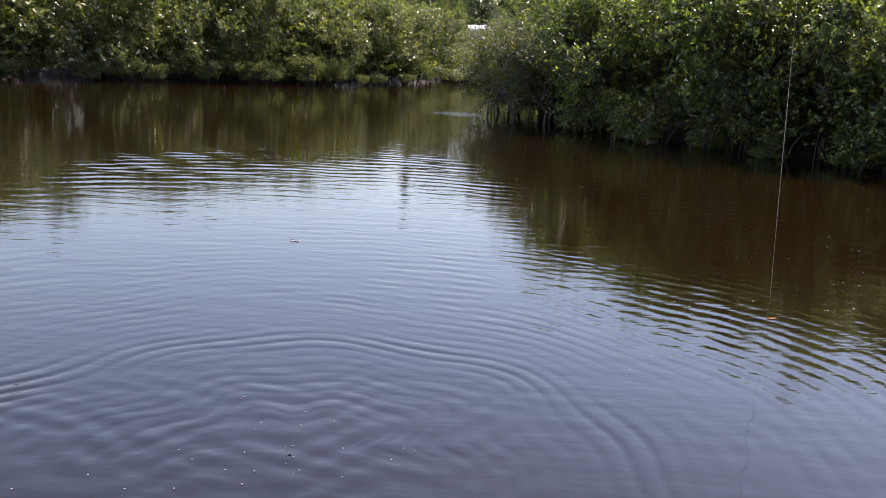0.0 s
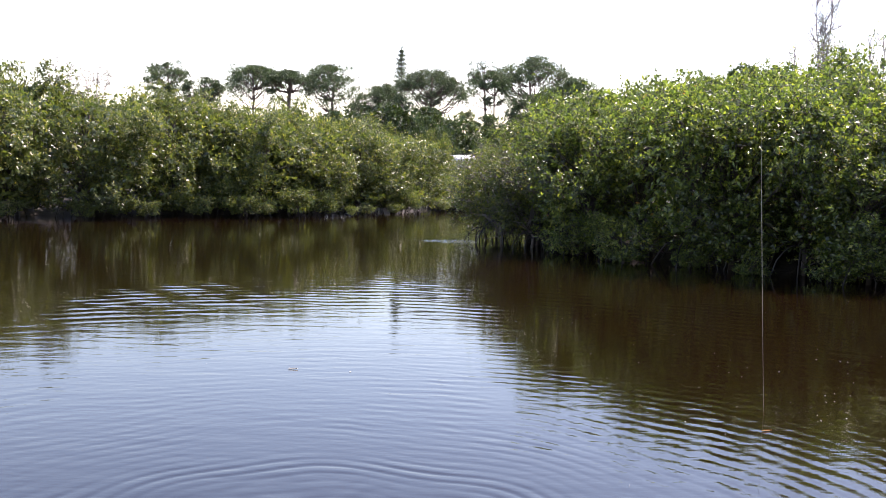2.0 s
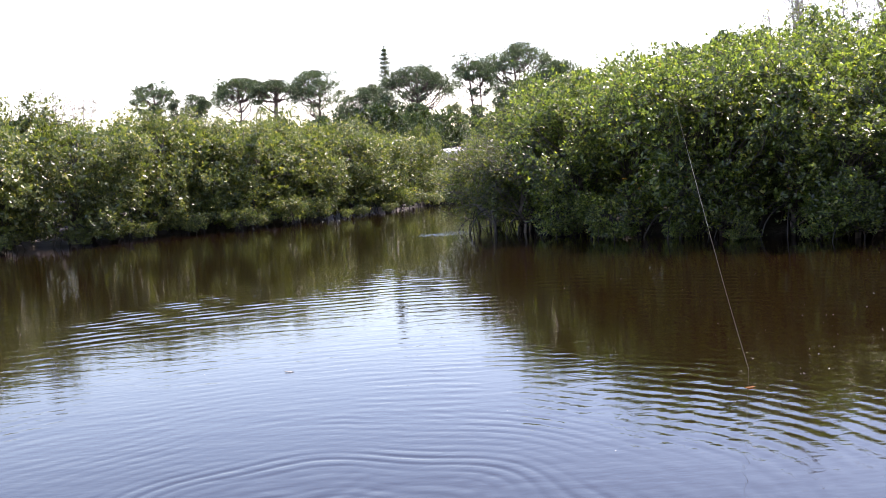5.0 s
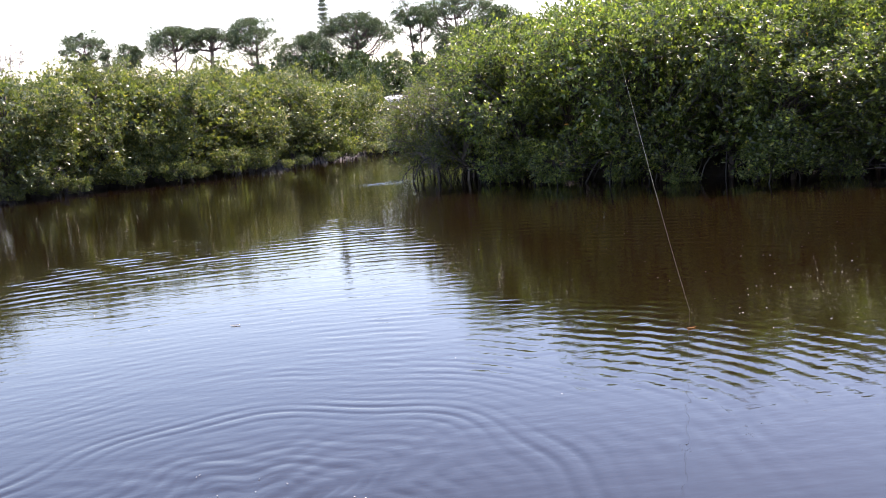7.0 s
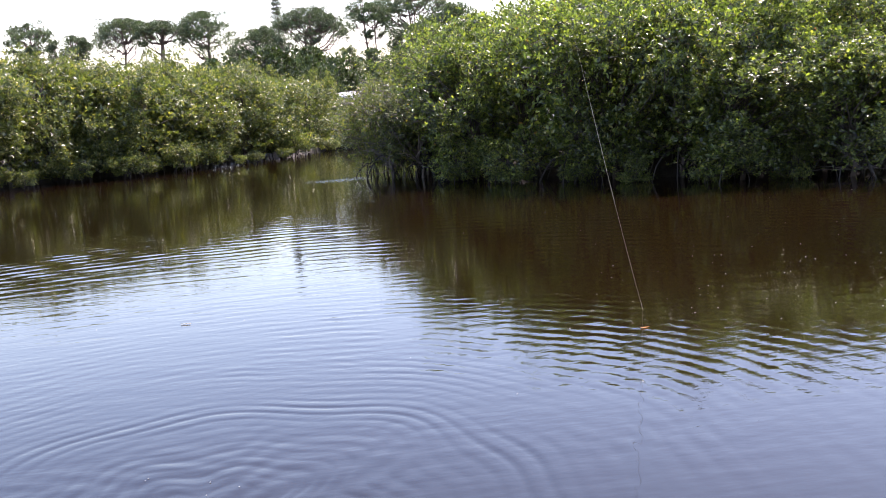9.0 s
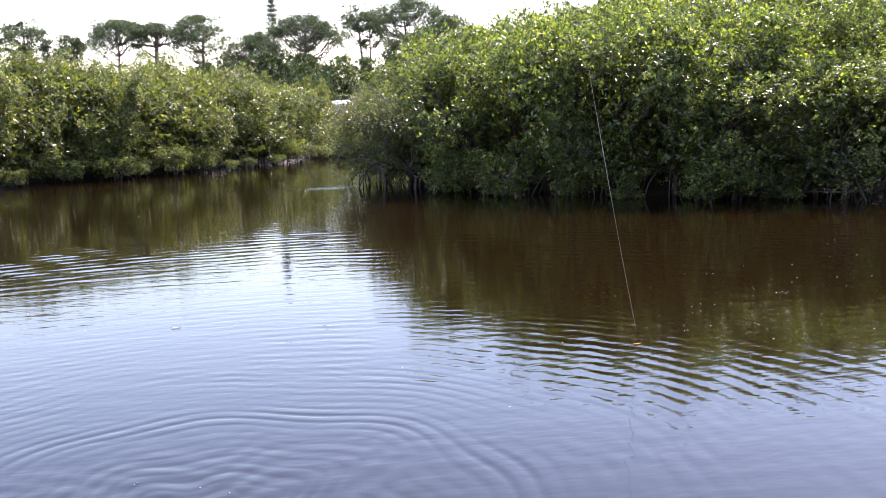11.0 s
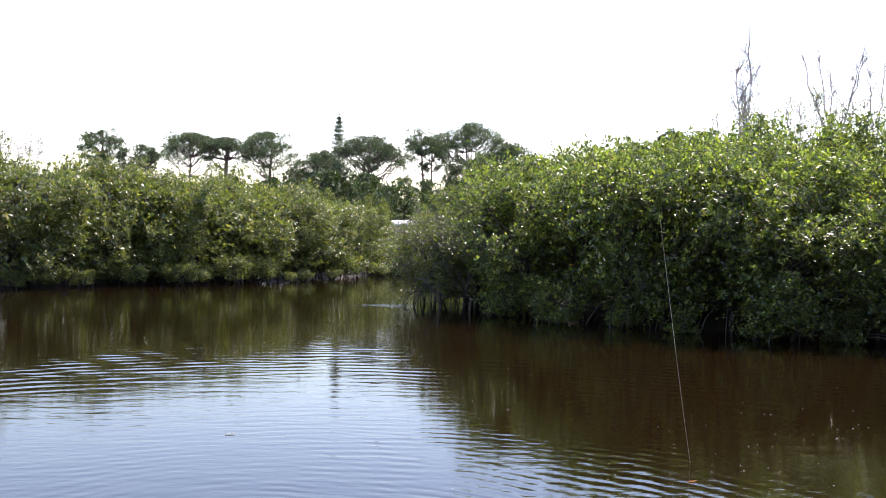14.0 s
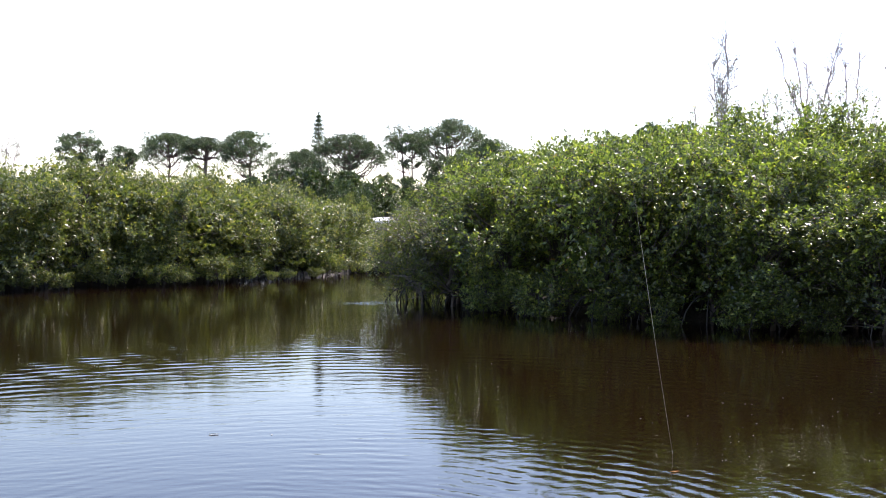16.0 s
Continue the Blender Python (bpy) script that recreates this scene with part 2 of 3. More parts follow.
def bank_distance(X, Y, line):
    """Distance to a bank line, positive on its left hand side (seen along the line)."""
    P = np.stack([X.ravel(), Y.ravel()], 1)
    best = np.full(len(P), 1e9)
    sign = np.ones(len(P))
    for (ax, ay), (bx, by) in zip(line[:-1], line[1:]):
        e = np.array([bx - ax, by - ay], float)
        w = P - (ax, ay)
        s = np.clip(w @ e / (e @ e), 0, 1)
        dv = w - s[:, None] * e
        dist = np.hypot(dv[:, 0], dv[:, 1])
        c = e[0] * w[:, 1] - e[1] * w[:, 0]
        hit = dist < best - 1e-9
        best = np.where(hit, dist, best)
        sign = np.where(hit, np.sign(c), sign)
    return (best * sign).reshape(X.shape)


def build_water():
    cx, cy = -0.62, 4.55
    r = np.concatenate([np.arange(0.0, 3.0, 0.021) + 0.01, np.arange(3.0, 7.0, 0.034) + 0.01, np.arange(7.0, 19.0, 0.06) + 0.02, np.geomspace(19.1, 2500, 66)])
    a = np.concatenate([np.linspace(0.1, np.pi - 0.1, 260, endpoint=False), np.linspace(np.pi - 0.1, 2 * np.pi + 0.1, 60, endpoint=False)])
    R, A = np.meshgrid(r, a, indexing="ij")
    X, Y = cx + R * np.cos(A), cy + R * np.sin(A)
    # the wake of a fish: rings that widen and slacken, broken into stretches
    wob = 0.10 * np.sin(3 * A + 0.7) + 0.07 * np.sin(5 * A + R * 0.8) + 0.05 * np.sin(9 * A - R * 1.7)
    lam = np.clip(0.13 + 0.0045 * r ** 2, 0.14, 0.42)
    turns = np.concatenate([[0], np.cumsum(np.diff(r) / (0.5 * (lam[1:] + lam[:-1])))])
    phase = 2 * np.pi * np.interp(R + wob, r, turns)
    steep = np.interp(R, r, lam) / (2 * np.pi)
    patch = 0.55 + 0.3 * np.sin(4 * A + 1.3 * R + 0.5) + 0.25 * np.sin(7 * A - 0.9 * R + 2.0) + 0.2 * np.sin(13 * A + 2.3 * R) + 0.4 * np.sin(3.1 * X + 1.7 * Y) * np.sin(2.3 * Y - 1.1 * X)
    patch = patch + (0.85 - patch) * 0.8 * np.exp(-(R / 2.0) ** 6)
    east = 0.5 + 0.5 * np.cos(A - 0.55)
    slope = 0.003 + 0.1 * np.exp(-((R - 1.78) / 0.2) ** 2) + 0.045 * np.exp(-((R - 0.8) / 0.5) ** 2) + 0.014 * np.exp(-((R - 2.5) / 0.5) ** 2) + 0.027 * np.exp(-((R - 3.6) / 1.3) ** 2) * (0.06 + 1.1 * east ** 1.5)
    slope = slope + 0.014 * np.exp(-((R - 9.8) / 3.2) ** 2)
    Z = slope * steep * patch * (np.sin(phase) + 0.34 * np.sin(2 * phase + 0.9)) * np.clip(R / 0.5, 0, 1) * np.clip((17 - R) / 3, 0, 1)
    # short-crested wind ripples that cross one another, in drifting patches
    rng = np.random.default_rng(3)
    far = np.exp(-((R - 10.6) / 2.7) ** 2) * (0.62 + 0.5 * np.sin(0.9 * X + 0.5 * Y + 1.0) * np.sin(0.6 * Y - 0.7 * X) + 0.3 * np.sin(2.1 * X - 0.6 * Y))
    far = far * (1 - 0.45 * np.clip((X - 0.3) / 1.5, 0, 1))
    near = np.exp(-((R - 4.1) / 1.9) ** 2) * (0.6 + 0.4 * np.sin(1.6 * X + 1.1 * Y) * np.sin(1.9 * Y - 0.8 * X))
    for k in range(26):
        L = rng.uniform(0.2, 0.38) if k < 16 else rng.uniform(0.13, 0.24)
        wave = np.sin(2 * np.pi / L * R + round(rng.normal(0, 80 if k < 16 else 34)) * A + rng.uniform(0, 2 * np.pi))
        Z += (0.0125 * np.clip(far, 0, 2) if k < 16 else 0.0095 * np.clip(near, 0, 2) * (0.25 + 0.75 * east)) * L / (2 * np.pi) * wave * np.clip((19 - R) / 4, 0, 1)
    # a second, smaller ring and a churned patch beside the boat
    R2 = np.hypot(X + 2.3, Y - 3.9)
    Z += 0.055 * 0.035 * np.exp(-((R2 - 0.95) / 0.3) ** 2) * np.sin(2 * np.pi * R2 / 0.2)
    churn = np.exp(-(R / 1.2) ** 2) + np.exp(-(R2 / 0.9) ** 2)
    Z += 0.0013 * churn * (np.sin(15 * X + 19 * Y + 2 * np.sin(7 * Y)) + np.sin(-13 * X + 23 * Y + 2 * np.sin(8 * X)))
    n, k = len(r), len(a)
    V = np.stack([X.ravel(), Y.ravel(), Z.ravel()], 1)
    i, j = np.meshgrid(np.arange(n - 1), np.arange(k), indexing="ij")
    j2 = (j + 1) % k
    F = np.stack([i * k + j, (i + 1) * k + j, (i + 1) * k + j2, i * k + j2], -1).reshape(-1, 4)
    ob = new("water", mesh_np("water", V, F, WATER, True))
    return tagged(ob, "calm dark brown lagoon water with widening ripples", "water", kind="structure")


def build_ground():
    xs = np.concatenate([-np.geomspace(2500, 46, 14), np.arange(-45, 45.1, 0.8), np.geomspace(46, 2500, 14)])
    ys = np.concatenate([-np.geomspace(2500, 12, 12), np.arange(-10, 12, 3.0), np.arange(12, 62, 0.6), np.geomspace(62.5, 2500, 26)])
    X, Y = np.meshgrid(xs, ys, indexing="ij")
    left = bank_distance(X, Y, LEFT_BANK) - 2.6
    d = np.maximum(left, bank_distance(X, Y, RIGHT_BANK[::-1]) - 1.5)
    d = d + 0.25 * np.sin(1.7 * X + 0.6 * Y) * np.sin(0.9 * Y - 0.5 * X)
    Z = np.where(d > 0, 0.75 * (1 - np.exp(-np.maximum(d, 0) / 1.4)) + 0.15 * (1 - np.exp(-np.maximum(d, 0) / 25)), np.maximum(d * 0.45, -1.4))
    Z = Z + np.where(d > 0.3, 0.05 * np.sin(2.3 * X) * np.sin(2.9 * Y), 0)
    # unseen rises added behind both banks, to block sky light under the crowns
    Z = Z + 1.1 * np.clip((left - 2) / 4, 0, 1) * np.clip((50 - Y) / 8, 0, 1)
    Z = Z + 1.5 * np.clip((d - 2.2) / 4, 0, 1) * np.clip((X - 4.5) / 3, 0, 1) * np.clip((44 - Y) / 8, 0, 1)
    n, k = X.shape
    i, j = np.meshgrid(np.arange(n - 1), np.arange(k - 1), indexing="ij")
    F = np.stack([i * k + j, (i + 1) * k + j, (i + 1) * k + j + 1, i * k + j + 1], -1).reshape(-1, 4)
    ob = new("ground", mesh_np("ground", np.stack([X.ravel(), Y.ravel(), Z.ravel()], 1), F, MUD, True))
    return tagged(ob, "dark muddy bank sloping under the water", "ground", kind="structure")


water = build_water()
ground = build_ground()


def along(line, step):
    """Points every step metres along a polyline, with the unit normal to its left."""
    P = np.array(line, float)
    seg = np.hypot(*(P[1:] - P[:-1]).T)
    s = np.concatenate([[0], np.cumsum(seg)])
    out = []
    for q in np.arange(step / 2, s[-1], step):
        i = min(np.searchsorted(s, q) - 1, len(seg) - 1)
        e = (P[i + 1] - P[i]) / seg[i]
        out.append((P[i] + e * (q - s[i]), np.array([-e[1], e[0]])))
    return out


# ---- mangroves ----
def mangrove(seed, height, radius, sprays, leaf_len, leaf_mat, label, category="tree", low=0.4, name="mangrove_tree", belly=0.55, floor=0.0, per=13, twigs=0, reach=0.95, open_air=0.0, bark=None, inside=1.0):
    """A mangrove: trunk with limbs, arching prop roots, and a crown of leafy sprays that swells over the water.
    floor: the share of the crown's height below which it bears no leaves. open_air: how far the sprays stand apart from the crown's outline."""
    rng = np.random.default_rng(seed)
    tree = tagged(new(name), label, category)
    ph = rng.uniform(0, 2 * np.pi, 6)

    def outline(u, a):
        span = np.where(u > belly, 1.04 - belly, belly + 0.22)
        r = radius * np.sqrt(np.clip(1 - ((u - belly) / span) ** 2, 0.02, 1))
        return r * (1 + 0.13 * np.sin(3 * a + ph[0] + 4 * u) + 0.10 * np.sin(5 * a + ph[1] - 7 * u) + 0.08 * np.sin(9 * a + ph[2] + 13 * u) + 0.06 * np.sin(17 * u + ph[3] - 4 * a))

    # sprays gather on boughs, with shaded hollows between
    boughs = max(6, sprays // 8)
    on = rng.integers(0, boughs, sprays)
    bu, ba, bk = rng.beta(1.05, 0.85, boughs), rng.permutation(boughs) * 2 * np.pi / boughs + rng.normal(0, 0.3, boughs), rng.uniform(0.64, 1.12, boughs)
    u = floor + (1 - floor) * np.clip(np.abs(bu[on] + rng.normal(0, 0.07, sprays)), 0, 1)
    a = ba[on] + rng.normal(0, 0.2, sprays)
    k = bk[on] * np.where(rng.uniform(size=sprays) < 0.05, rng.uniform(1.02, 1.08 + open_air, sprays), rng.uniform(0.74 - open_air, 1.02, sprays))
    r = outline(u, a) * k
    E = np.stack([r * np.cos(a), r * np.sin(a), low + u * (height - low) * np.where(u > 0.8, np.clip(k, 0.84, 1.0), 1)], 1)
    length = reach * rng.uniform(0.6, 1.15, sprays) * (radius / 2) ** 0.5
    slant = unit(np.stack([np.cos(a), np.sin(a), rng.uniform(-0.15, 0.9, sprays) + 1.1 * np.clip(u - 0.7, 0, 1)], 1) + rng.normal(0, 0.35, (sprays, 3)))
    O = E - slant * length[:, None]
    O[:, 2] = np.maximum(O[:, 2], 0.25)
    # trunk, limbs and the stems of the sprays
    top = np.array([rng.normal(0, 0.2), rng.normal(0, 0.2), height * 0.8])
    spine = bend(rng, (0, 0, 0.05), top, 8, 0.05)
    paths = [(spine, np.linspace(0.085, 0.03, 8) * (height / 4.5) ** 0.7)]
    for j in range(0, sprays, 3):
        i = np.clip(O[j, 2] * rng.uniform(0.3, 0.8), 0.3, height * 0.75) / top[2] * 7
        i0 = int(min(i, 6))
        paths.append((bend(rng, spine[i0] + (spine[i0 + 1] - spine[i0]) * (i - i0), O[j], 3, 0.07, -0.06), np.linspace(0.024, 0.01, 3)))
    paths += [(np.stack([o, e]), np.array([0.009, 0.004])) for o, e in zip(O, E)]
    for j in rng.integers(0, sprays, twigs):
        e = E[j] + unit(slant[j] + rng.normal(0, 0.5, 3)) * rng.uniform(0.12, 0.45)
        paths.append((bend(rng, O[j] + (E[j] - O[j]) * 0.6, e, 3, 0.08), np.linspace(0.008, 0.004, 3)))
    v, f = tubes(paths, 3)
    part("trunk", mesh_np("trunk", v, f, bark or BARK, True), tree, "grey-brown trunk and limbs")
    # prop roots arch down into the water
    for q in range(7):
        g = q * 0.9 + rng.uniform(-0.3, 0.3)
        out, z0 = rng.uniform(0.45, 0.95) * min(radius, 1.6) * 0.75, rng.uniform(0.35, 0.95)
        s = np.linspace(0, 1, 7)
        pts = np.stack([np.cos(g) * out * s ** 0.8, np.sin(g) * out * s ** 0.8, z0 + 0.18 * np.sin(np.pi * s * 0.6) - (z0 + 0.5) * s ** 2.2], 1)
        pts += rng.normal(0, 0.012, pts.shape)
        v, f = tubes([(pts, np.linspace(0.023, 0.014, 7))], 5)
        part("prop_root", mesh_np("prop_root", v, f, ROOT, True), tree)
    # rosettes of leaves along each spray, thickest towards its tip
    n = sprays * per
    pick = np.repeat(np.arange(sprays), per)
    s = rng.uniform(0.12, 1.03, n) ** 0.75
    fat = np.where(u[pick] > 0.85, 0.62, 1.0) * (0.10 + 0.15 * np.sin(np.pi * np.clip(s, 0, 1) ** 0.8) * rng.uniform(0.7, 1.3, sprays)[pick]) * (radius / 2) ** 0.4
    at = O[pick] + (E - O)[pick] * s[:, None] + rng.normal(size=(n, 3)) * fat[:, None]
    at[:, 2] = np.maximum(at[:, 2], low * 0.55 + rng.uniform(0, 0.2, n))
    axis = slant[pick] * 0.7 + np.array([0, 0, 0.6]) + rng.normal(0, 0.4, (n, 3))
    v, f = leaves(rng, at, axis, 6, leaf_len, (0.5, 1.4), strew=0.45, wide=0.52)
    # older, broader leaves close up the inside
    m = int(n * 0.25 * inside)
    u = rng.uniform(0.02 + 0.1 * floor, 0.92, m)
    a = rng.uniform(0, 2 * np.pi, m)
    r = outline(u, a) * rng.uniform(0.15, 0.6, m) ** 0.6
    at = np.stack([r * np.cos(a), r * np.sin(a), low + u * (height - low) * 0.93], 1)
    v2, f2 = leaves(rng, at, rng.normal(size=(m, 3)) + np.array([0, 0, 0.5]), 6, leaf_len * 1.4, wide=0.55)
    v, f = np.concatenate([v, v2]), np.concatenate([f, f2 + len(v)])
    part("crown", mesh_np("crown", v, f, leaf_mat), tree, "dense crown of small glossy leaves")
    return tree


class Pool:
    """Prototypes, each set down first itself and then as copies."""

    def __init__(self, makers):
        self.makers, self.made, self.i = makers, {}, 0

    def put(self, m, group=""):
        k = self.i % len(self.makers)
        self.i += 1
        if k not in self.made:
            ob = self.makers[k]()
            ob.matrix_basis = m
            self.made[k] = ob
        else:
            proto = self.made[k]
            ob = copy_thing(proto, m @ Matrix.Diagonal([1 / s for s in proto.scale] + [1]))
        return tagged(ob, group=group)


RIGHT_TOP = np.array([(0.0, -0.03), (0.031, -0.0115), (0.062, 0.013), (0.111, 0.041), (0.155, 0.076), (0.205, 0.100), (0.243, 0.126), (0.313, 0.131),
                      (0.378, 0.136), (0.444, 0.135), (0.511, 0.138), (0.58, 0.144), (0.64, 0.149), (0.9, 0.16)])
LEFT_TOP = np.array([(-0.8, 0.115), (-0.473, 0.098), (-0.408, 0.0965), (-0.34, 0.086), (-0.27, 0.08), (-0.21, 0.069), (-0.116, 0.061), (-0.05, 0.055), (-0.019, 0.045),
                     (0.004, 0.027), (0.026, 0.0), (0.06, -0.01)])


def skyline(x, y, table):
    return 2.0 + np.interp(x / y, table[:, 0], table[:, 1]) * y


lab = "glossy green mangrove leaning over the water on prop roots"
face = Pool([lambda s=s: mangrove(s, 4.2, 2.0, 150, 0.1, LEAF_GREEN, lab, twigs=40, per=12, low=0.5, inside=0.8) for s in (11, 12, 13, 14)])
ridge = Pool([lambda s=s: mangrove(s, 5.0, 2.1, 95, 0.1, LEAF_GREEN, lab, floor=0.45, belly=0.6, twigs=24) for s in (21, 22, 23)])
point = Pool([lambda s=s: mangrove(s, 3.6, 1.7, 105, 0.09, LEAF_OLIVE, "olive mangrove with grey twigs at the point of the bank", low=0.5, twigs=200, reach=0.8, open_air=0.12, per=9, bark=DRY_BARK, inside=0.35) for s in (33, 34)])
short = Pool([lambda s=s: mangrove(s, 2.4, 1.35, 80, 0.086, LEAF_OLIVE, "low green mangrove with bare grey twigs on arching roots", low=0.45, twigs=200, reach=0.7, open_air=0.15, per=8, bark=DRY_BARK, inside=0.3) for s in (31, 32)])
rng = np.random.default_rng(5)
for row, (inland, share, step) in enumerate([(1.1, 0.9, 1.55), (2.9, 0.98, 1.9), (5.0, 1.0, 2.4), (7.6, 1.0, 3.2)]):
    for p, nrm in along(RIGHT_BANK[3:15], step):
        tip = p[0] < 4.2
        q = p - nrm * ((inland * 0.55 - 0.3 if tip else inland) + rng.uniform(-0.3, 0.4)) + rng.uniform(-0.3, 0.3, 2)
        if q[1] > 34 or q[0] / q[1] > 0.84:
            continue
        h = max(min(skyline(*q, RIGHT_TOP) * (0.7 + 0.3 * share if tip else share * (0.78 if row == 0 and p[0] > 9.8 else 1)), 6.4) * rng.uniform(0.94, 1.06), 1.2)
        pool, h0 = (short, 2.4) if h < 2.7 and q[0] < 4.4 else (point, 3.6) if q[0] / q[1] < 0.15 + rng.uniform(-0.02, 0.03) else (face, 4.2) if row == 0 or h < 3.4 else (ridge, 5.0)
        s = h / h0
        w = 0.5 + 0.5 * s
        pool.put(pose(q[0], q[1], -0.05 if row < 2 else 0.2, 0, 0, rng.uniform(0, 360)) @ Matrix.Diagonal((w, w, s, 1)), "mangroves along the near bank")

# lower boughs catch the sun in front of the tall trees
for p, nrm in along(RIGHT_BANK[3:7], 2.1):
    q = p - nrm * rng.uniform(-0.1, 0.3)
    s = rng.uniform(0.58, 0.74)
    if q[0] / q[1] < 0.84:
        face.put(pose(q[0], q[1], -0.05, 0, 0, rng.uniform(0, 360)) @ Matrix.Diagonal((0.85, 0.85, s, 1)), "mangroves along the near bank")

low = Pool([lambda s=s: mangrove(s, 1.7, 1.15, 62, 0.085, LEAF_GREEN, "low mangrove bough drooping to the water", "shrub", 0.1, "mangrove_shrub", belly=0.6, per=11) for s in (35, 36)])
for p, nrm in along(RIGHT_BANK[5:13], 1.7):
    q = p - nrm * rng.uniform(-0.15, 0.5)
    if q[0] < 3.3:
        continue
    s = rng.uniform(0.62, 0.98) if q[0] < 6 else rng.uniform(0.4, 0.62)
    low.put(pose(q[0], q[1], -0.04, 0, 0, rng.uniform(0, 360)) @ Matrix.Diagonal((s, s, s, 1)), "shrubs at the near waterline")

lab2 = "olive green mangrove crowding the far bank"
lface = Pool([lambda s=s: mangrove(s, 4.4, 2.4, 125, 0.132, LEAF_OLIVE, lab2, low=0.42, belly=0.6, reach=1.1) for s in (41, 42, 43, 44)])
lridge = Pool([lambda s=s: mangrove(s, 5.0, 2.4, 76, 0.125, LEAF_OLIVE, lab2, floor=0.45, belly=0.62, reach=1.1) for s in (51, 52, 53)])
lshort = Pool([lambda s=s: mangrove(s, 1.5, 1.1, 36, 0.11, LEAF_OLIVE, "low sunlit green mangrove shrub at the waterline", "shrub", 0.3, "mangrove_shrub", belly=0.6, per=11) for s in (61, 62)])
rng = np.random.default_rng(6)
for row, (inland, share, step) in enumerate([(1.7, 0.93, 2.0), (3.9, 1.0, 2.3), (6.6, 1.01, 3.0)]):
    for p, nrm in along(LEFT_BANK[3:13], step):
        q = p + nrm * (inland + rng.uniform(-0.5, 0.5)) + rng.uniform(-0.4, 0.4, 2)
        if q[0] / q[1] < -0.66:
            continue
        h = max(skyline(*q, LEFT_TOP) * share * rng.uniform(0.95, 1.05), 1.6)
        pool, h0 = (lface, 4.4) if row == 0 or h < 3.6 else (lridge, 5.0)
        s = h / h0
        w = 0.5 + 0.5 * s
        pool.put(pose(q[0], q[1], 0.0 if row == 0 else 0.2, 0, 0, rng.uniform(0, 360)) @ Matrix.Diagonal((w, w, s, 1)), "mangroves along the far bank")
for p, nrm in along(LEFT_BANK[3:12], 1.5):
    q = p + nrm * rng.uniform(-0.25, 0.5) + rng.uniform(-0.6, 0.6, 2)
    s = rng.uniform(0.3, 0.85)
    lshort.put(pose(q[0], q[1], 0.0, 0, 0, rng.uniform(0, 360)) @ Matrix.Diagonal((s * rng.uniform(0.9, 1.4), s * 1.1, s, 1)), "shrubs at the far waterline")


# ---- the trees behind ----
def needle_clumps(rng, C, size, blades, length, flat=0.5, width=0.16):
    """Clumps of needle sprays round the centres C."""
    n = len(C)
    ball = unit(rng.normal(size=(n * blades, 3))) * rng.uniform(0.05, 1, (n * blades, 1)) ** 0.45
    at = np.repeat(C, blades, 0) + ball * np.repeat(size, blades)[:, None] * np.array([0.95, 0.95, 0.95 * flat])
    axis = unit(at - np.repeat(C, blades, 0) + rng.normal(0, 0.15, at.shape) + np.array([0, 0, 0.12]))
    return leaves(rng, at, axis, 2, length, (0.2, 0.9), 0.05, width)


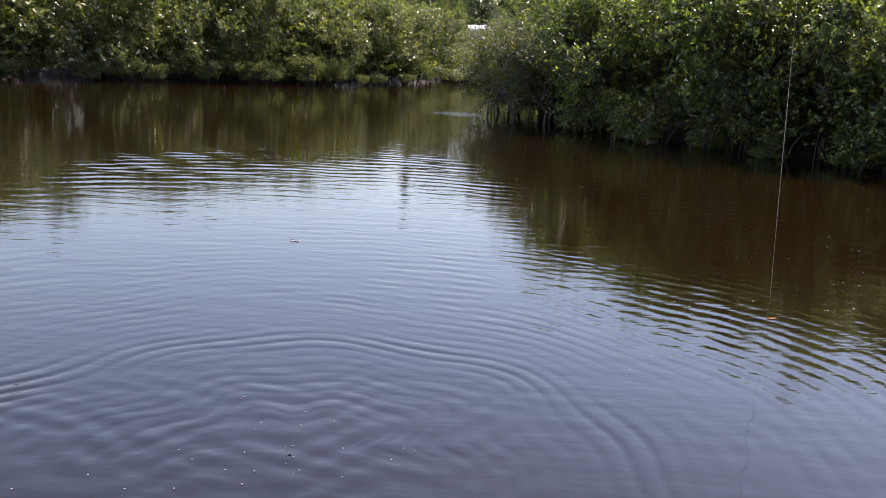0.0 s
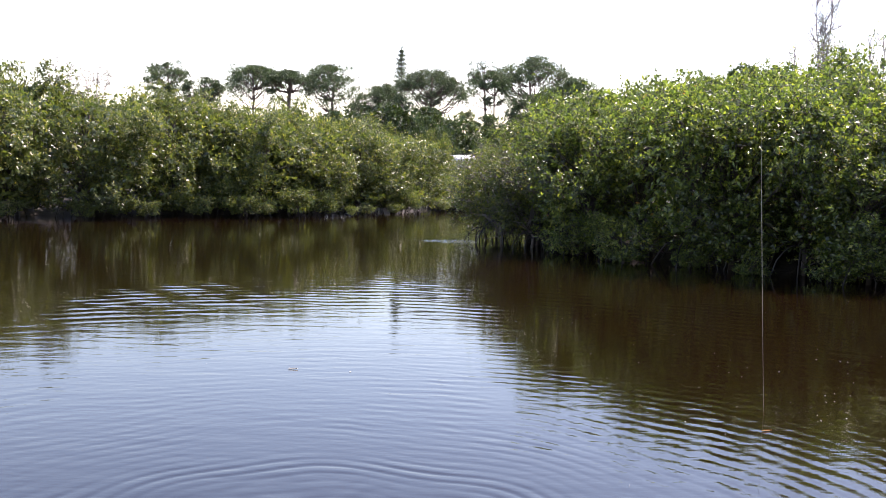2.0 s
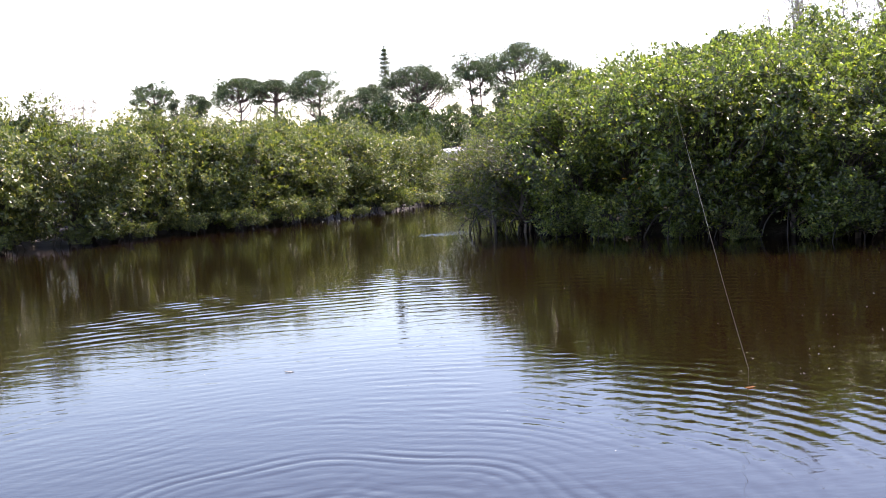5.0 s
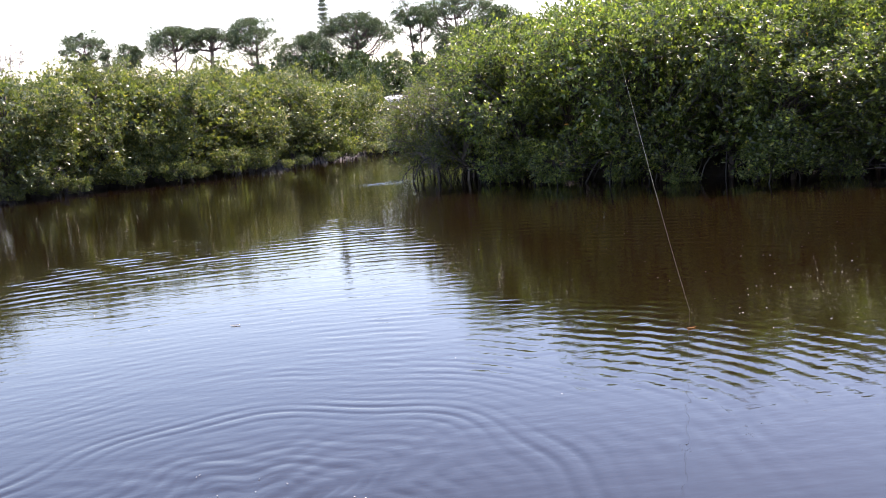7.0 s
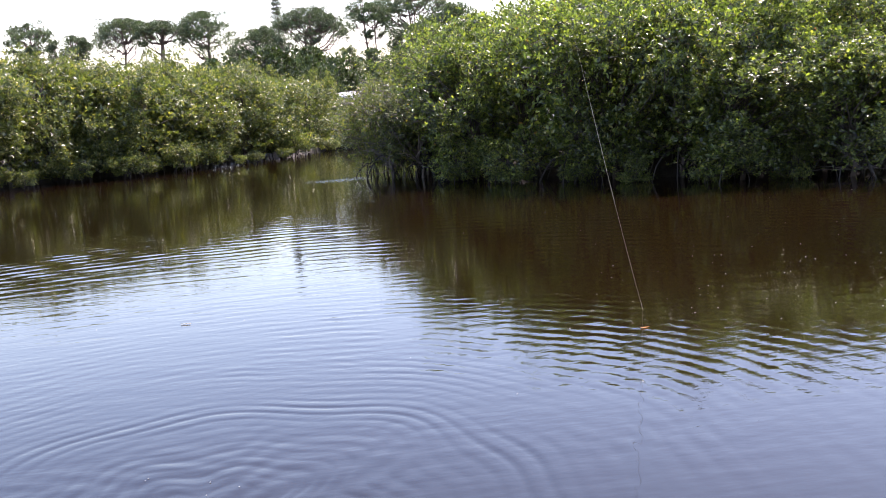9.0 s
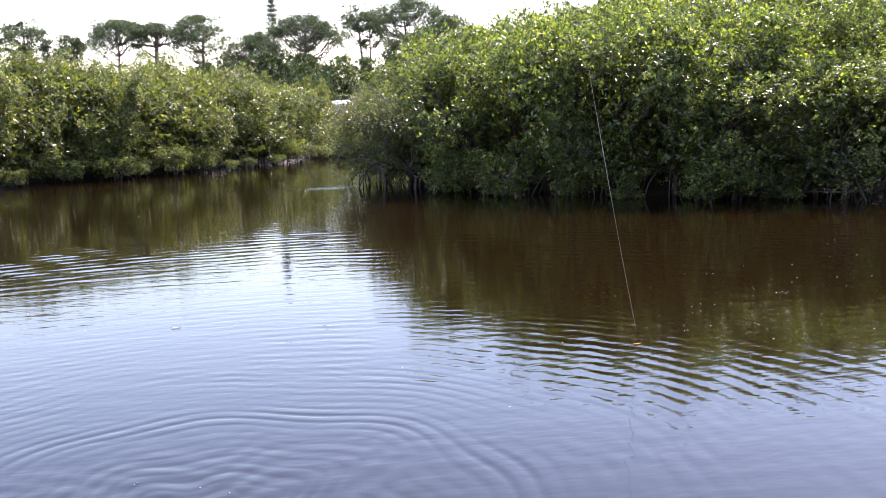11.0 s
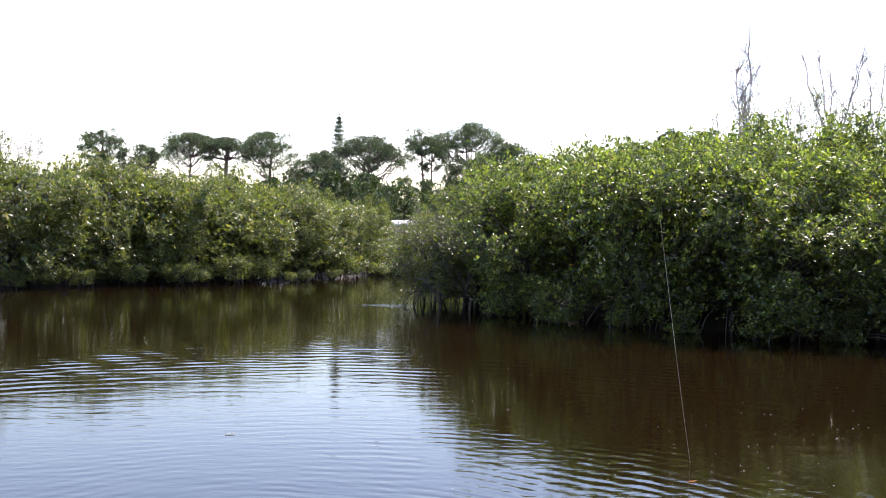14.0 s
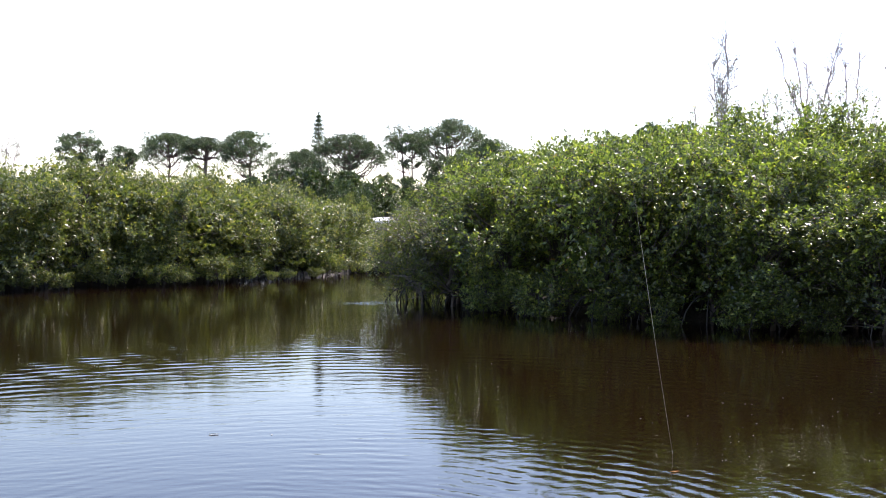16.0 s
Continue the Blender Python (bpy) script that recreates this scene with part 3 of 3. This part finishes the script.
def pine(seed, x, y, zb, zt, width, trunk_r=0.2, clumps=60, hollow=True, lean=0.0, label="tall pine with a flat spreading dark crown", mat=None, blades=27, base=0.4, depth=0.8):
    """A pine with a clear trunk and an umbrella of needle clumps between the heights zb and zt."""
    rng = np.random.default_rng(seed)
    tree = tagged(new("pine_tree"), label, "tree", "trees behind the banks")
    tree.matrix_basis = pose(x, y, base)
    H, B = zt - base, zb - base
    R = width * 0.5
    clumps = int(clumps * 3.6)
    # boughs end in lumps of needles: most on one dome, the others hang lower round its rim
    boughs = max(24, clumps // 4)
    a = rng.uniform(0, 2 * np.pi, boughs)
    up = rng.uniform(0.02, 1.0, boughs)
    rim = rng.uniform(0, 1, boughs) < (0.14 if hollow else 0.5)
    z0 = B + (H - B) * 0.2
    q = np.where(rim, rng.uniform(0.2, 0.95, boughs), np.sqrt(1 - up ** 2) * rng.uniform(0.8, 1.0, boughs))
    bx, by = q * np.cos(a) * R, q * np.sin(a) * R
    bz = np.where(rim, B + (H - B) * rng.uniform(0.0, 0.5, boughs) * (1.2 - 0.5 * q), z0 + (H - z0 - 0.2) * np.sqrt(np.clip(1 - q ** 2, 0, 1)) * rng.uniform(0.86, 1.0, boughs))
    br = rng.uniform(0.2, 0.38, boughs) * min(R, 3.2)
    pick = rng.integers(0, boughs, clumps)
    size = rng.uniform(0.6, 1.0, clumps) * min(R, 3.2) * 0.21
    C = np.stack([bx, by, bz], 1)[pick] + rng.normal(0, 0.5, (clumps, 3)) * br[pick][:, None] * np.array([1, 1, 0.6])
    C[:, 2] = np.minimum(C[:, 2], H - size * 0.5)
    C[:, 1] *= depth
    tip = np.array([lean, 0, B + (H - B) * 0.86])
    spine = bend(rng, (-lean * 0.6, 0, 0), tip, 12, 0.008)
    paths = [(spine, np.linspace(trunk_r, trunk_r * 0.3, 12))]
    starts = spine[np.searchsorted(spine[:, 2], B * 0.72):]
    for j in range(boughs):
        e = np.array([bx[j], by[j] * depth, bz[j] - 0.15])
        s0 = starts[np.argmin(np.abs(starts[:, 2] - (e[2] - 0.6 * np.hypot(e[0] - lean, e[1]) - 0.3)))]
        thick = 1.0 if j % 3 == 0 else 0.5
        paths.append((bend(rng, s0, e, 6, 0.06, 0.10), np.linspace(trunk_r * 0.32, 0.035, 6) * thick))
        for c in C[pick == j][:2]:
            paths.append((bend(rng, e - (e - s0) * 0.15, c, 3, 0.06), np.linspace(0.03, 0.015, 3)))
    v, f = tubes(paths, 5)
    part("trunk", mesh_np("trunk", v, f, PINE_BARK, True), tree, "bare dark trunk and limbs")
    v, f = needle_clumps(rng, C, size, blades, 0.22, 0.6, 0.36)
    part("crown", mesh_np("crown", v, f, mat or NEEDLE), tree)
    return tree


pine(101, -25.1, 95, 9.2, 12.4, 4.3, 0.2, 34)
pine(102, -20.8, 92, 8.0, 10.6, 4.0, 0.18, 34, False)
pine(103, -17.5, 100, 9.0, 12.8, 5.6, 0.2, 66)
pine(104, -13.5, 98, 9.9, 12.1, 4.1, 0.45, 34, True, 0.2, "pine with a thick vine-covered trunk and flat crown")
pine(105, -9.4, 102, 8.0, 13.3, 6.3, 0.24, 66, True, 0.3)
pine(106, -4.2, 104, 5.6, 11.5, 6.0, 0.3, 150, False, 0, "broad dense dark green tree")
pine(107, 1.3, 98, 7.6, 12.6, 7.0, 0.3, 84, True, 0.1)
pine(108, 7.6, 105, 9.2, 14.6, 4.9, 0.2, 44, True, -0.3, "slender twin-stemmed pine with open crown")
pine(109, 8.3, 104, 9.4, 13.4, 3.0, 0.16, 14, True, 0.2)
pine(110, 13.3, 108, 9.8, 15.5, 8.4, 0.25, 100, True, -0.8)
pine(111, 12.3, 100, 5.6, 10.6, 6.0, 0.25, 130, False, 0, "low dense dark tree below the pines")
pine(112, 16.0, 96, 7.5, 11.9, 6.0, 0.25, 120, False, 0, "low dense dark tree below the pines")
pine(113, 6.6, 90, 4.6, 7.9, 3.2, 0.12, 40, False, 0, "small dark conifer below the pines")
pine(114, 31.2, 90, 11.0, 13.3, 2.4, 0.15, 16)
pine(115, 34.3, 90, 11.0, 13.3, 2.0, 0.15, 14)
lab4 = "dense dark green tree in the shade of pines"
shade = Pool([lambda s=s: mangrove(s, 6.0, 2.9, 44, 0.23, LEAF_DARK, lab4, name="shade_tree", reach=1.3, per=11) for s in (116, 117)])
rng = np.random.default_rng(8)
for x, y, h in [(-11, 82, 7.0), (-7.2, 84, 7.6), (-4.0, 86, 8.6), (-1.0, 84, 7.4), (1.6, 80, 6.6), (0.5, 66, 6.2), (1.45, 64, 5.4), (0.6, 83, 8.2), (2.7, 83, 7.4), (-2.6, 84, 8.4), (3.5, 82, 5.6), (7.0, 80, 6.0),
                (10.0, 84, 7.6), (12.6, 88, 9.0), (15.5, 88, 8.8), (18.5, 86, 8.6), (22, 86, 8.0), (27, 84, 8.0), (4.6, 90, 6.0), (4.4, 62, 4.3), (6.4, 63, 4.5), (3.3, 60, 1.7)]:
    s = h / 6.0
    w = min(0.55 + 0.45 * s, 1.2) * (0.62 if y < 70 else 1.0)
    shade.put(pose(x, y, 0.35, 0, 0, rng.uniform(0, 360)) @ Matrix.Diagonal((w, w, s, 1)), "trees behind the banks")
for x, y, h in [(1.3, 60, 4.2), (4.75, 58, 3.7), (6.0, 57, 3.7), (7.4, 58, 4.0)]:
    s = h / 4.4
    lface.put(pose(x, y, 0.35, 0, 0, rng.uniform(0, 360)) @ Matrix.Diagonal((0.62, 0.62, s, 1)), "trees behind the banks")
pine(118, 4.1, 84, 3.6, 7.7, 2.4, 0.12, 40, False, 0, "pale feathery green tree", LEAF_PALE)


def spire(x, y, base, top, width):
    """A narrow conifer with whorls of short level branches."""
    rng = np.random.default_rng(131)
    tree = tagged(new("spire_conifer"), "narrow tiered conifer rising above the pines", "tree", "trees behind the banks")
    tree.matrix_basis = pose(x, y, base)
    H = top - base
    paths = [(bend(rng, (0, 0, 0), (0, 0, H), 8, 0.002), np.linspace(0.22, 0.03, 8))]
    C, S = [], []
    for z in np.arange(H * 0.45, H - 0.2, 0.52):
        reach = width / 2 * np.clip((H - z) / (H * 0.36), 0.12, 1) * rng.uniform(0.75, 1.2)
        for k in range(6):
            a = k * math.pi / 3 + rng.uniform(-0.3, 0.3)
            end = np.array([math.cos(a) * reach, math.sin(a) * reach, z + 0.3 * reach])
            paths.append((bend(rng, (0, 0, z), end, 4, 0.02), np.linspace(0.04, 0.015, 4)))
            for q in (0.4, 0.7, 1.0):
                C.append(np.array([0, 0, z]) * (1 - q) + end * q)
                S.append(0.14 + 0.13 * reach)
        C.append((0, 0, z + 0.25)), S.append(0.12 + 0.22 * reach)
    C.append((0, 0, H - 0.1)), S.append(0.1)
    v, f = tubes(paths, 5)
    part("trunk", mesh_np("trunk", v, f, PINE_BARK, True), tree)
    v, f = needle_clumps(rng, np.array(C), np.array(S), 12, 0.2, 0.75, 0.3)
    part("crown", mesh_np("crown", v, f, NEEDLE), tree)


spire(-2.15, 112, 0.4, 16.7, 3.0)


def sparse_tree(seed, x, y, base, fork, ends, width, leaf_n, label, leaf=0.06, boughs=20, mat=None):
    """A thin tree: a stem that forks into bare upright limbs, ending at the offsets and heights in ends, with steep twigs and scattered small leaves."""
    rng = np.random.default_rng(seed)
    tree = tagged(new("bare_tree"), label, "tree", "thin trees above the mangroves")
    tree.matrix_basis = pose(x, y, base)
    paths, tips = [], []
    foot = bend(rng, (0, 0, 0), (0, 0, fork), 5, 0.01)
    paths.append((foot, np.linspace(0.07, 0.045, 5)))
    for dx, z in ends:
        end = np.array([dx, rng.uniform(-0.5, 0.5) * width, z - base])
        p = bend(rng, foot[-1], end, 10, 0.012)
        p[:, :2] = end[:2] * (np.linspace(0, 1, 10) ** 0.75)[:, None] + (p[:, :2] - end[:2] * np.linspace(0, 1, 10)[:, None])
        paths.append((p, np.linspace(0.04, 0.010, 10)))
        for k in range(boughs):
            f = rng.uniform(0.08, 0.97)
            b = np.array([np.interp(f * 9, range(10), p[:, j]) for j in range(3)])
            L = width * rng.uniform(0.35, 0.8) * (1.1 - 0.55 * f)
            ang = rng.uniform(0, 2 * np.pi)
            d = unit(np.array([math.cos(ang), math.sin(ang), rng.uniform(0.9, 2.6)]))
            e = b + d * L
            bough = bend(rng, b, e, 4, 0.05, 0.05)
            paths.append((bough, np.linspace(0.016, 0.009, 4)))
            for m in range(3):
                g = bough[rng.integers(1, 4)]
                e2 = g + unit(d + rng.normal(0, 0.4, 3)) * L * rng.uniform(0.25, 0.5)
                paths.append((bend(rng, g, e2, 3, 0.05), np.linspace(0.009, 0.007, 3)))
                tips += [e2, g + (e2 - g) * rng.uniform(0.2, 0.9), bough[rng.integers(1, 4)]]
    v, f = tubes(paths, 4)
    part("trunk", mesh_np("trunk", v, f, GREY_BARK, True), tree, "thin grey stems and twigs")
    tips = np.array(tips)
    at = tips[rng.integers(0, len(tips), leaf_n)] + rng.normal(0, 0.1, (leaf_n, 3))
    v, f = leaves(rng, at, rng.normal(size=(leaf_n, 3)), 2, leaf, (0.4, 1.4), 0.1, 0.4)
    part("crown", mesh_np("crown", v, f, mat or TWIG_LEAF), tree, "sparse scattered leaves")
    return tree


lab3 = "thin nearly bare grey tree with sparse leaves"
sparse_tree(201, 13.72, 32, 0.5, 4.2, [(0.0, 9.7), (-0.25, 8.2), (0.3, 8.3)], 1.35, 2400, lab3, 0.06, 24)
sparse_tree(202, 17.1, 32, 0.5, 5.0, [(-1.25, 8.9), (-0.5, 9.2), (-0.15, 8.4), (0.75, 8.6), (1.15, 9.45)], 0.8, 1000, lab3, 0.055, 16)
sparse_tree(203, 18.7, 32, 0.5, 5.2, [(-0.1, 8.5), (0.5, 8.8)], 0.8, 420, lab3, 0.055, 15)
sparse_tree(204, 20.6, 32, 0.5, 5.2, [(-0.6, 8.6), (0.4, 8.9)], 0.8, 420, lab3, 0.055, 15)
for seed, x, y, h in [(211, 12.4, 28, 6.2), (212, 13.9, 28, 6.6), (213, 15.0, 28, 6.8), (214, 16.5, 28, 6.5), (215, 11.4, 28, 5.9)]:
    sparse_tree(seed, x, y, 0.5, h * 0.55, [(-0.45, h), (0.1, h - 0.2), (0.5, h - 0.3)], 0.9, 420, "leafy young tree above the mangroves", 0.09, 10, LEAF_OLIVE)
sparse_tree(206, -22.4, 60, 0.5, 4.2, [(-1.0, 7.6), (-0.3, 8.3), (0.4, 8.1), (1.1, 7.5)], 1.6, 500, "thin pale tree with sparse grey-green leaves", 0.14, 12)
sparse_tree(207, -20.8, 61, 0.5, 4.4, [(-0.6, 7.7), (0.1, 8.1), (0.7, 7.6)], 1.4, 380, "thin pale tree with sparse grey-green leaves", 0.14, 12)


# ---- the house seen through the gap ----
def house(x, y, base):
    h = tagged(new("house"), "small pale house with a light metal roof", "house")
    h.matrix_basis = pose(x, y, base, 0, 0, 18)
    bm = bmesh.new()
    box(bm, -1.6, 6.5, 0, 7, 0, 2.6)
    part("wall", bm_mesh("wall", bm, PLASTER), h, "pale grey-green rendered wall")
    bm = bmesh.new()
    vs = [bm.verts.new(c) for c in [(-1.75, -0.7, 2.58), (7.2, -0.7, 2.58), (7.2, 8, 2.58), (-1.75, 8, 2.58), (0.6, 3.4, 2.95), (4.6, 3.4, 2.95)]]
    for idx in [(0, 1, 5, 4), (1, 2, 5), (2, 3, 4, 5), (3, 0, 4), (3, 2, 1, 0)]:
        bm.faces.new([vs[i] for i in idx])
    part("roof", bm_mesh("roof", bm, ROOF), h, "pale hipped metal roof")
    bm = bmesh.new()
    box(bm, -1.75, 7.2, -0.74, -0.7, 2.42, 2.6)
    part("fascia", bm_mesh("fascia", bm, WHITE), h)
    for px in (-1.5, 1.6, 5.0):
        bm = bmesh.new()
        box(bm, px - 0.07, px + 0.07, -0.66, -0.52, 0, 2.58, 0.015)
        part("post", bm_mesh("post", bm, WHITE), h, "white porch post")
    for px in (0.4, 3.4):
        win = bmesh.new()
        box(win, px, px + 1.2, -0.05, -0.004, 0.9, 2.1)
        w = part("window", bm_mesh("window", win, WHITE), h)
        pane = bmesh.new()
        box(pane, px + 0.06, px + 1.14, -0.058, -0.052, 0.96, 2.04)
        part("pane", bm_mesh("pane", pane, DARK_GLASS), w, "dark window pane")


house(3.75, 70, 0.45)


# ---- afloat ----
def floating_leaf(x, y, length, turn, mat, label, name="fallen_leaf"):
    bm = bmesh.new()
    n = 9
    rows = []
    for i in range(n):
        s = i / (n - 1)
        w = 0.21 * length * math.sin(math.pi * min(max(s, 0.03), 0.97)) ** 0.7
        z = 0.10 * length * (s - 0.5) ** 2
        rows.append([bm.verts.new(((s - 0.5) * length, -w, z + 0.05 * length)), bm.verts.new(((s - 0.5) * length, 0, z)), bm.verts.new(((s - 0.5) * length, w, z + 0.05 * length))])
    for a, b in zip(rows[:-1], rows[1:]):
        bm.faces.new((a[0], b[0], b[1], a[1])), bm.faces.new((a[1], b[1], b[2], a[2]))
    bmesh.ops.solidify(bm, geom=list(bm.faces), thickness=0.0012)
    ob = new(name, bm_mesh(name, bm, mat, True))
    ob.matrix_basis = pose(x, y, 0.004, 0, 0, turn)
    return tagged(ob, label, "leaf", "leaves afloat")


floating_leaf(2.79, 7.41, 0.09, 12, DEAD_LEAF, "orange fallen leaf floating on the water")
floating_leaf(-1.27, 9.35, 0.10, -8, PALE_DEBRIS, "pale fallen leaf floating on the water")


def build_specks():
    """Pale flecks of pollen and foam that drift on the water, and mirrored leaf glints modelled as flecks."""
    rng = np.random.default_rng(71)
    V, F, k = [], [], 0
    # third batch: sun glints off leaves, mirrored in the water, set down as flecks
    spots = np.concatenate([np.stack([rng.uniform(2, 11, 70), rng.uniform(7, 16, 70)], 1), rng.normal((-0.7, 4.6), (0.5, 0.4), (34, 2)), np.stack([rng.uniform(3.2, 8.5, 70), rng.uniform(6.8, 10.8, 70)], 1), np.stack([rng.uniform(-6, 4, 20), rng.uniform(6, 14, 20)], 1)])
    for i, (x, y) in enumerate(spots):
        r = rng.uniform(0.003, 0.008) if y > 6 else rng.uniform(0.002, 0.0045)
        pts = [(x + r * 1.4 * math.cos(a), y + r * math.sin(a), 0.004) for a in np.linspace(0, 2 * np.pi, 7)[:-1]] + [(x, y, 0.004 + r * 0.4)]
        V += pts
        F += [(k + j, k + (j + 1) % 6, k + 6) for j in range(6)] + [tuple(k + j for j in reversed(range(6)))]
        k += 7
    tagged(new("flecks_and_glints", mesh_np("flecks_and_glints", V, F, PALE_DEBRIS, True)), "pale flecks of foam and pollen, and reflected leaf glints, on the water", "debris", kind="stuff")


build_specks()


def fishing_line():
    """A pale fly line that ends in the water; towards the rod it thins to a clear leader."""
    a, b = np.array([3.03, 8.1, -0.02]), np.array([0.6, 2.1, 2.7])
    s = np.linspace(0, 1, 48)
    p = a + (b - a) * s[:, None]
    p[:, 2] -= 0.05 * np.sin(np.pi * s)
    v, f = tubes([(p, np.interp(s, [0, 0.7, 0.82, 1], [0.0011, 0.0011, 0.0001, 0.0001]))], 6)
    tagged(new("fishing_line", mesh_np("fishing_line", v, f, LINE, True)), "pale taut fishing line running into the water", "fishing line")


fishing_line()
